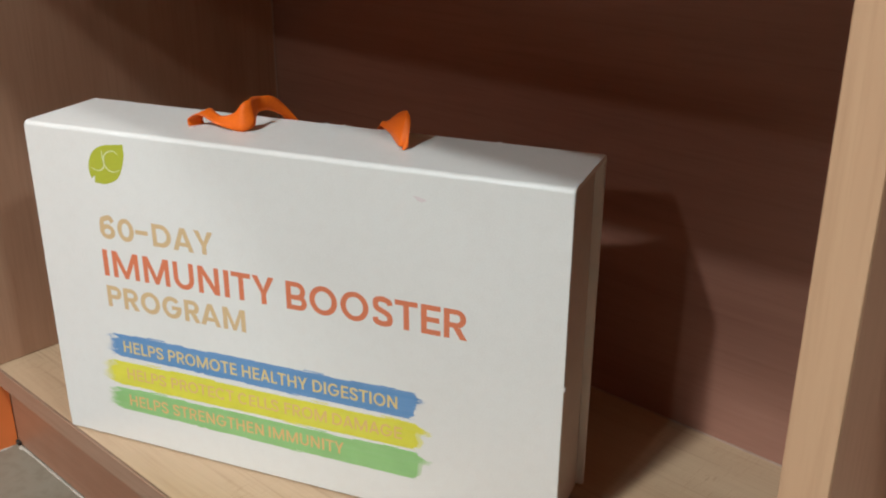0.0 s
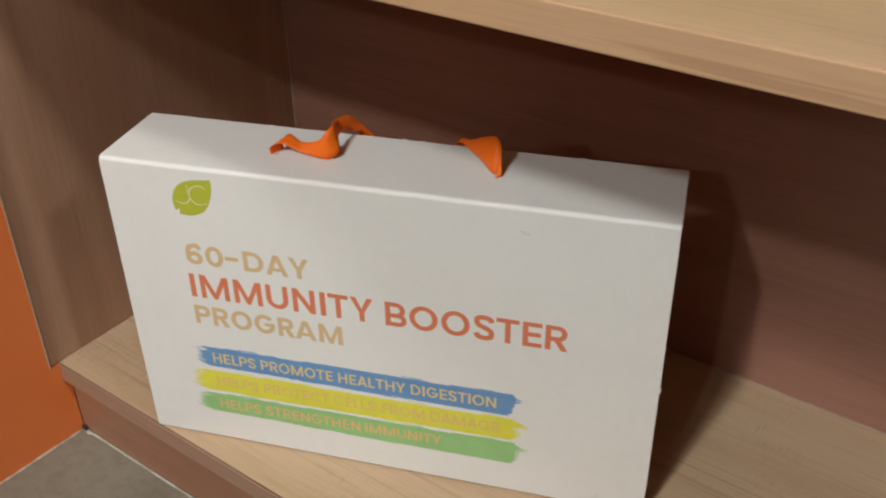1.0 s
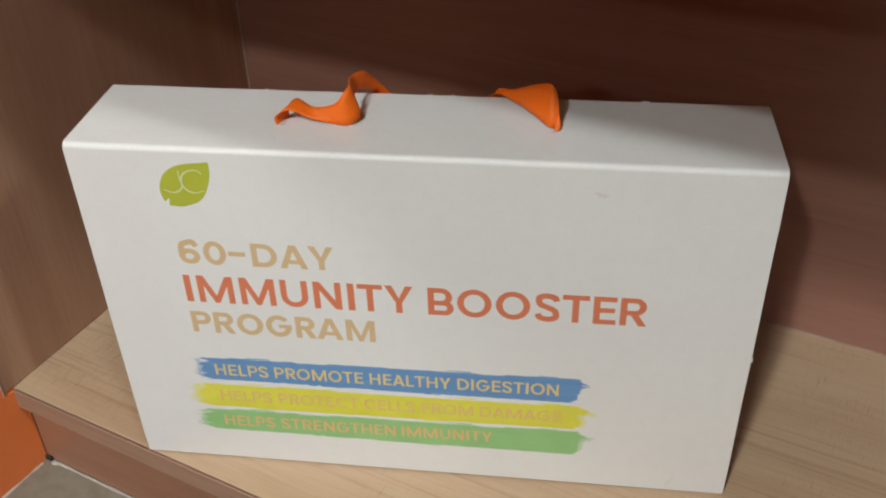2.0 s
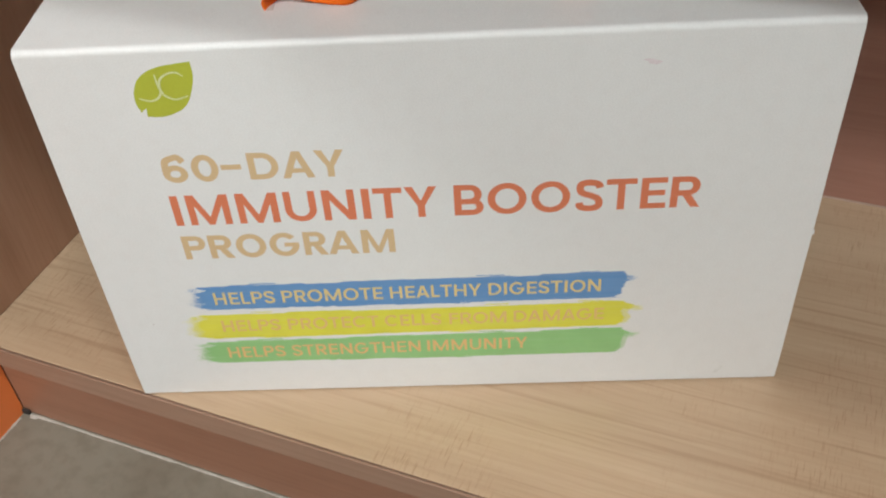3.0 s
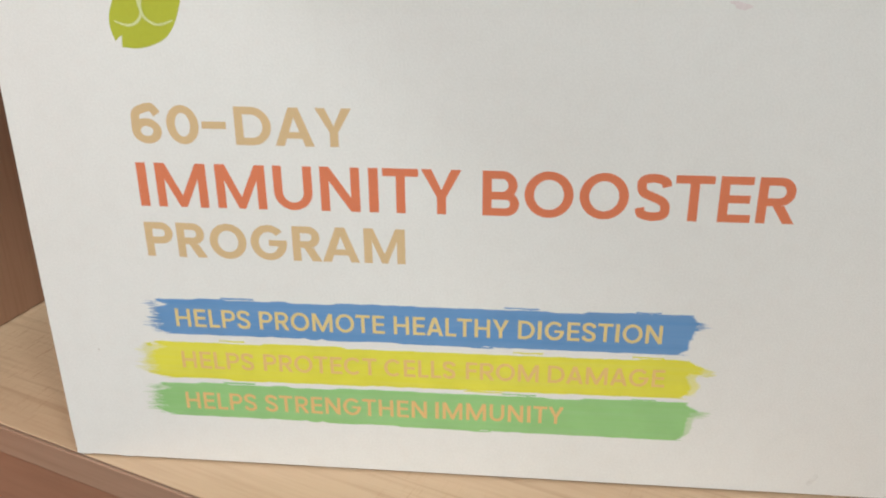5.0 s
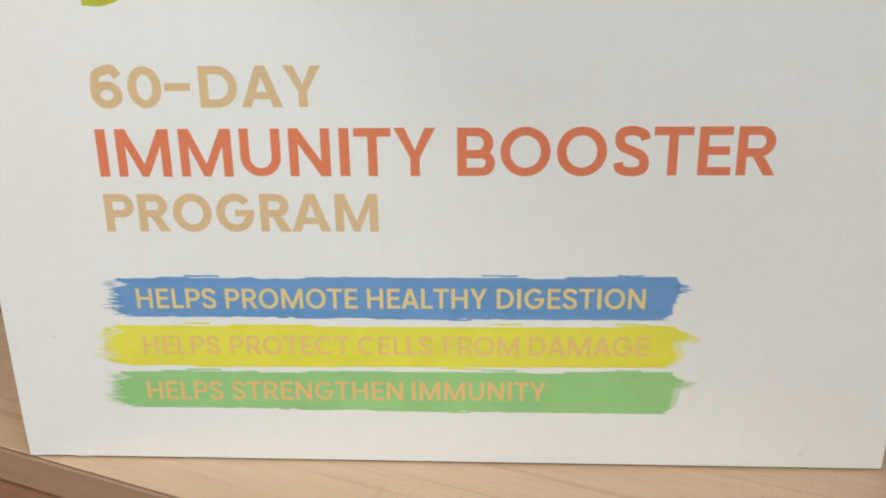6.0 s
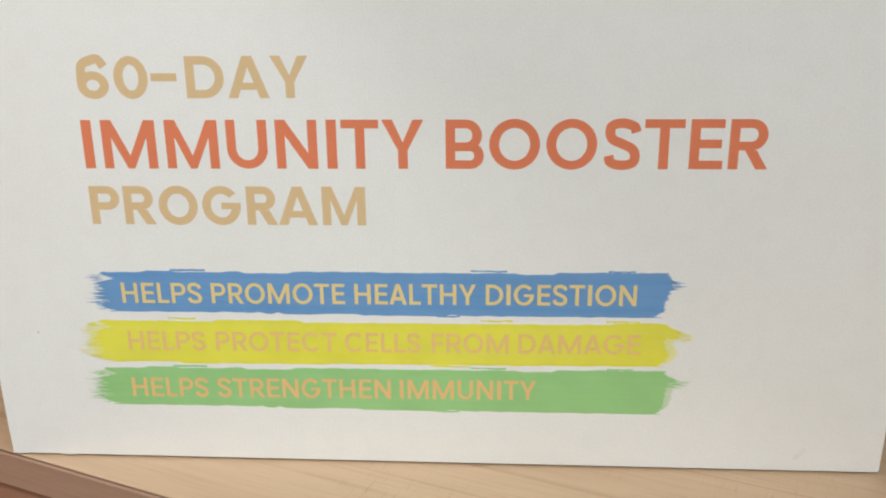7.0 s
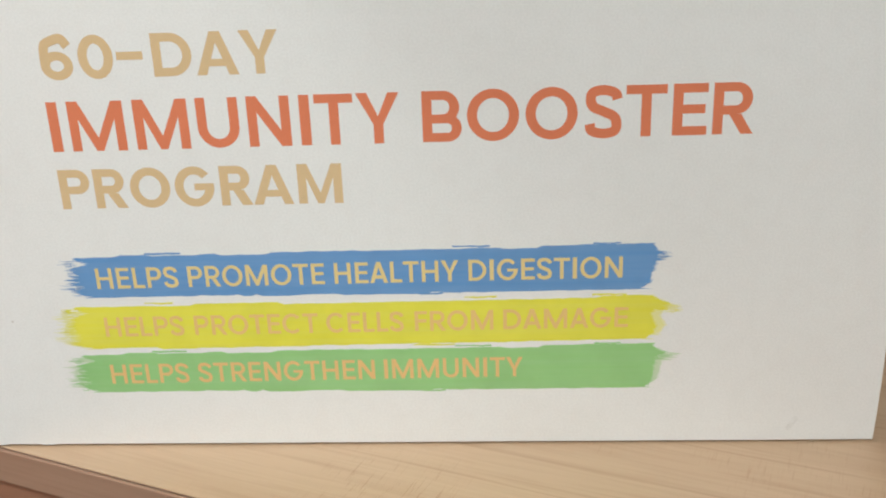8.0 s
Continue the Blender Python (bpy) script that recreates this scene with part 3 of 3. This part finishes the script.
def brush(x0, x1, top, bottom, mat, label, seed, deep=1.0, name="brush_stroke", tail=TAIL):
    """A dry brush stroke with ragged ends, uneven edges and loose bristle streaks."""
    rnd = random.Random(seed)
    bm = bmesh.new()

    def edge(level, sign):
        pts, step, n = [], 0.0, 90
        for i in range(n + 1):
            u = i / n
            if rnd.random() < 0.10:
                step = rnd.uniform(-0.0005, 0.0007)
            z = level(u) + sign * (step + 0.00034 * noise.noise((u * 40, seed, sign)) + rnd.uniform(-0.00008, 0.00008))
            pts.append((x0 + (x1 - x0) * u, z))
        return pts

    up, low = edge(top, 1), edge(bottom, -1)

    def teeth(xe, za, zb, way, ends):
        out, n = [], 56
        for i in range(1, n):
            u = i / n
            v = u if way > 0 else 1 - u
            k = next(k for k in range(len(ends) - 1) if v <= ends[k + 1][0])
            (a, p), (b, q) = ends[k], ends[k + 1]
            reach = p + (q - p) * (v - a) / (b - a)
            reach += (rnd.uniform(0.0, 0.0012) if i % 2 else rnd.uniform(-0.0009, 0.0)) * (1.0 if way > 0 else 2.6)
            out.append((xe + way * reach, za + (zb - za) * u + rnd.uniform(-0.00008, 0.00008)))
        return out

    right = teeth(x1, up[-1][1], low[-1][1], 1, tail)
    left = teeth(x0, low[0][1], up[0][1], -1, HEAD)
    flat(up + right + low[::-1] + left, FACE * deep, bm)
    for i in range(64):
        end, way, u = rnd.choice(((x0, -1, 0.0), (x1, 1, 1.0)))
        down = rnd.uniform(0.14, 0.36) if way > 0 else rnd.uniform(0.05, 0.95)
        z = top(u) + (bottom(u) - top(u)) * down
        a = end + way * rnd.uniform(-0.001, 0.0035)
        w, n = rnd.uniform(0.00006, 0.00018), rnd.uniform(0.002, 0.0068) * (0.7 if way > 0 else 1.0)
        flat([(a, z + w), (a + way * n * 0.6, z + w * 0.8), (a + way * n, z + rnd.uniform(0, 0.0002)), (a + way * n * 0.5, z - w), (a, z - w)], FACE * deep - 0.000006 - 0.0000005 * i, bm)
    for u, over in ((0.13, 1), (0.66, 1), (0.60, -1), (0.885, 1)):
        x = x0 + (x1 - x0) * (u + rnd.uniform(-0.02, 0.02))
        z = (top(u) if over > 0 else bottom(u)) + over * 0.0012
        n, w = 8, rnd.uniform(0.009, 0.018)
        line = [(x + w * i / n, z + rnd.uniform(0, 0.0003)) for i in range(n + 1)]
        flat(line + [(a, b - over * rnd.uniform(0.0004, 0.0009)) for a, b in line[::-1]], FACE * deep - 0.00001, bm)
    return part(name, bm, mat, carton, label)


brush(0.0500, 0.2705, lambda u: 0.0838 + 0.0016 * u, lambda u: 0.0669 + 0.0010 * u, BLUE, "blue printed brush stroke", 11)
brush(0.0462, 0.2720, lambda u: 0.0630 + 0.0016 * u, lambda u: 0.0446 + 0.0018 * u, YELLOW, "yellow printed brush stroke", 14, tail=TAIL_YELLOW)
brush(0.0465, 0.2722, lambda u: 0.0420 + 0.0020 * u, lambda u: 0.0251 + 0.0006 * u, GREEN, "green printed brush stroke", 11, tail=TAIL_GREEN)
brush(0.0432, 0.2755, lambda u: 0.0612 + 0.0016 * u, lambda u: 0.0462 + 0.0018 * u, PALE_YELLOW, "faint dry ends of the yellow stroke", 21, 0.5, "brush_fringe", TAIL_YELLOW)
brush(0.0440, 0.2748, lambda u: 0.0404 + 0.0020 * u, lambda u: 0.0268 + 0.0006 * u, PALE_GREEN, "faint dry ends of the green stroke", 22, 0.5, "brush_fringe", TAIL_GREEN)
INK = FACE * 2
SMALL = 0.165
for text, x0, x1 in (("HELPS", 0.0562, 0.0886), ("PROMOTE", 0.0924, 0.1456), ("HEALTHY", 0.1494, 0.1970), ("DIGESTION", 0.2008, 0.2589)):
    word(text, x0, x1, 0.0703, 0.0789, 0.0078, INK_PALE_TAN, INK, SMALL, "pale tan printed word " + text)
for text, x0, x1 in (("HELPS", 0.0564, 0.0882), ("PROTECT", 0.0924, 0.1415), ("CELLS", 0.1447, 0.1751), ("FROM", 0.1794, 0.2099), ("DAMAGE", 0.2137, 0.2616)):
    word(text, x0, x1, 0.0497, 0.0581, 0.0074, INK_YELLOW_TAN, INK, SMALL, "ochre printed word " + text)
for text, x0, x1 in (("HELPS", 0.0556, 0.0876), ("STRENGTHEN", 0.0913, 0.1626), ("IMMUNITY", 0.1662, 0.2211)):
    word(text, x0, x1, 0.0285, 0.0371, 0.0100, INK_GREEN_TAN, INK, SMALL, "amber printed word " + text)

# ---- ribbon handle: out of one slit, over the back edge, and into the other ----
PATH = [((0.1078, 0.0330, 0.2235), (0.4, 0.9, 0.0), 0.0052), ((0.1072, 0.0330, 0.2302), (0.4, 0.9, 0.05), 0.0056),
        ((0.1135, 0.0340, 0.2346), (0.25, 1.0, 0.25), 0.0050), ((0.1240, 0.0335, 0.2302), (0.0, 0.8, 0.5), 0.0036),
        ((0.1350, 0.0318, 0.2308), (0.1, 0.40, 1.0), 0.0052), ((0.1422, 0.0324, 0.2336), (-0.15, 0.3, 1.0), 0.0086),
        ((0.1460, 0.0375, 0.2358), (-0.35, 0.3, 0.9), 0.0086), ((0.1440, 0.0440, 0.2377), (-0.35, 0.35, 0.85), 0.0068),
        ((0.1425, 0.0525, 0.2375), (-0.1, 0.5, 0.8), 0.0055),
        ((0.1455, 0.0615, 0.2362), (0.1, 0.6, 0.8), 0.0048), ((0.1505, 0.0712, 0.2278), (0.4, 0.5, 0.7), 0.0030),
        ((0.1570, 0.0775, 0.2120), (1.0, 0.05, 0.0), 0.0070), ((0.1860, 0.0790, 0.1750), (0.1, 0.02, 1.0), 0.0075),
        ((0.2120, 0.0775, 0.2120), (1.0, -0.05, 0.0), 0.0060), ((0.2165, 0.0715, 0.2268), (0.5, 0.4, 0.7), 0.0014),
        ((0.2265, 0.0610, 0.2305), (0.1, 0.5, 0.8), 0.0030), ((0.2365, 0.0500, 0.2345), (0.1, 0.45, 0.9), 0.0068),
        ((0.2435, 0.0428, 0.2358), (0.07, 0.50, 0.85), 0.0098), ((0.2472, 0.0392, 0.2357), (0.02, 0.55, 0.83), 0.0106),
        ((0.2508, 0.0386, 0.2340), (-0.10, 0.55, 0.80), 0.0088), ((0.2516, 0.0358, 0.2302), (-0.1, 0.6, 0.7), 0.0054),
        ((0.2502, 0.0328, 0.2262), (-0.1, 0.6, 0.7), 0.0020), ((0.2492, 0.0312, 0.2240), (0.0, 0.6, 0.7), 0.0006)]


def ribbon():
    mid = smooth_line([p for p, _, _ in PATH], 7)
    way = smooth_line([tuple(Vector(d).normalized() * w) for _, d, w in PATH], 7)
    bm, rows = bmesh.new(), []
    for p, w in zip(mid, way):
        rows.append([bm.verts.new(p + w * k) for k in (-1, -0.5, 0, 0.5, 1)])
    for a, b in zip(rows, rows[1:]):
        for j in range(4):
            bm.faces.new((a[j], a[j + 1], b[j + 1], b[j]))
    bmesh.ops.recalc_face_normals(bm, faces=bm.faces[:])
    bmesh.ops.solidify(bm, geom=bm.faces[:], thickness=0.0004)
    return bm


part("ribbon_handle", ribbon(), RIBBON, carton, "twisted orange satin ribbon", smooth=True)

# ---- goods on the upper shelf ----
ON = SHELF + UP + TH + 0.0003
green = empty("framed_card", pose(0.4235, 0.129, ON, 0, 0, 4), "lime green card in a black frame on the upper shelf", "framed card")
part("panel", block(-0.2060, -0.0040, 0.002, 0.010, 0.004, 0.146), LIME_CARD, green, "lime green card panel")
for x0, x1, z0, z1 in ((-0.2100, 0.0, 0.0, 0.004), (-0.2100, 0.0, 0.146, 0.150), (-0.2100, -0.2060, 0.004, 0.146), (-0.0040, 0.0, 0.004, 0.146)):
    part("frame_bar", block(x0, x1, 0.0, 0.012, z0, z1, 0.0006), BLACK, green, "black frame bar")
pink = empty("product_box", pose(0.4270, 0.112, ON, 0, 0, 0), "pinkish white cardboard product box on the upper shelf", "box")
part("body", block(0.0, 0.082, 0.0, 0.06, 0.0005, 0.148, 0.0008), PINK_CARD, pink)
part("lid", block(-0.0006, 0.0826, -0.0006, 0.0606, 0.1485, 0.165, 0.0008), PINK_CARD, pink)

# ---- ceiling lamps ----
for x, y in ((0.33, -2.62), (0.36, -2.02), (1.10, -0.66), (1.0, -4.45), (2.75, -0.50)):
    light = empty("ceiling_lamp", pose(x, y, RZ), "round white ceiling spotlight set under the ceiling", "ceiling lamp", "ceiling spotlights")
    bm = bmesh.new()
    bmesh.ops.create_cone(bm, cap_ends=True, segments=32, radius1=0.11, radius2=0.12, depth=0.10)
    for v in bm.verts:
        v.co.z -= 0.052
    part("housing", bm, METAL, light)
    bm = bmesh.new()
    bmesh.ops.create_cone(bm, cap_ends=True, segments=32, radius1=0.095, radius2=0.095, depth=0.006)
    for v in bm.verts:
        v.co.z -= 0.106
    part("diffuser", bm, GLOW, light, "glowing diffuser")

# ---- floor tiles ----
TILE_MESH = {}
for i in range(-4, 7):
    for j in range(-10, 1):
        x0, x1 = max(i * 0.6 - 0.26, RX0), min(i * 0.6 + 0.337, RX1)
        y0, y1 = max(j * 0.6 - 0.16, RY0), min(j * 0.6 + 0.437, RY1)
        if x1 - x0 < 0.02 or y1 - y0 < 0.02:
            continue
        key = (round(x1 - x0, 3), round(y1 - y0, 3))
        if key not in TILE_MESH:
            bm = block(0, key[0], 0, key[1], -0.009, 0.0, 0.0008, 1)
            me = bpy.data.meshes.new("tile")
            bm.to_mesh(me)
            bm.free()
            me.materials.append(TILE)
            TILE_MESH[key] = me
        tile = new("tile", TILE_MESH[key])
        tile.parent = floor
        tile.location = (x0, y0, 0.0)
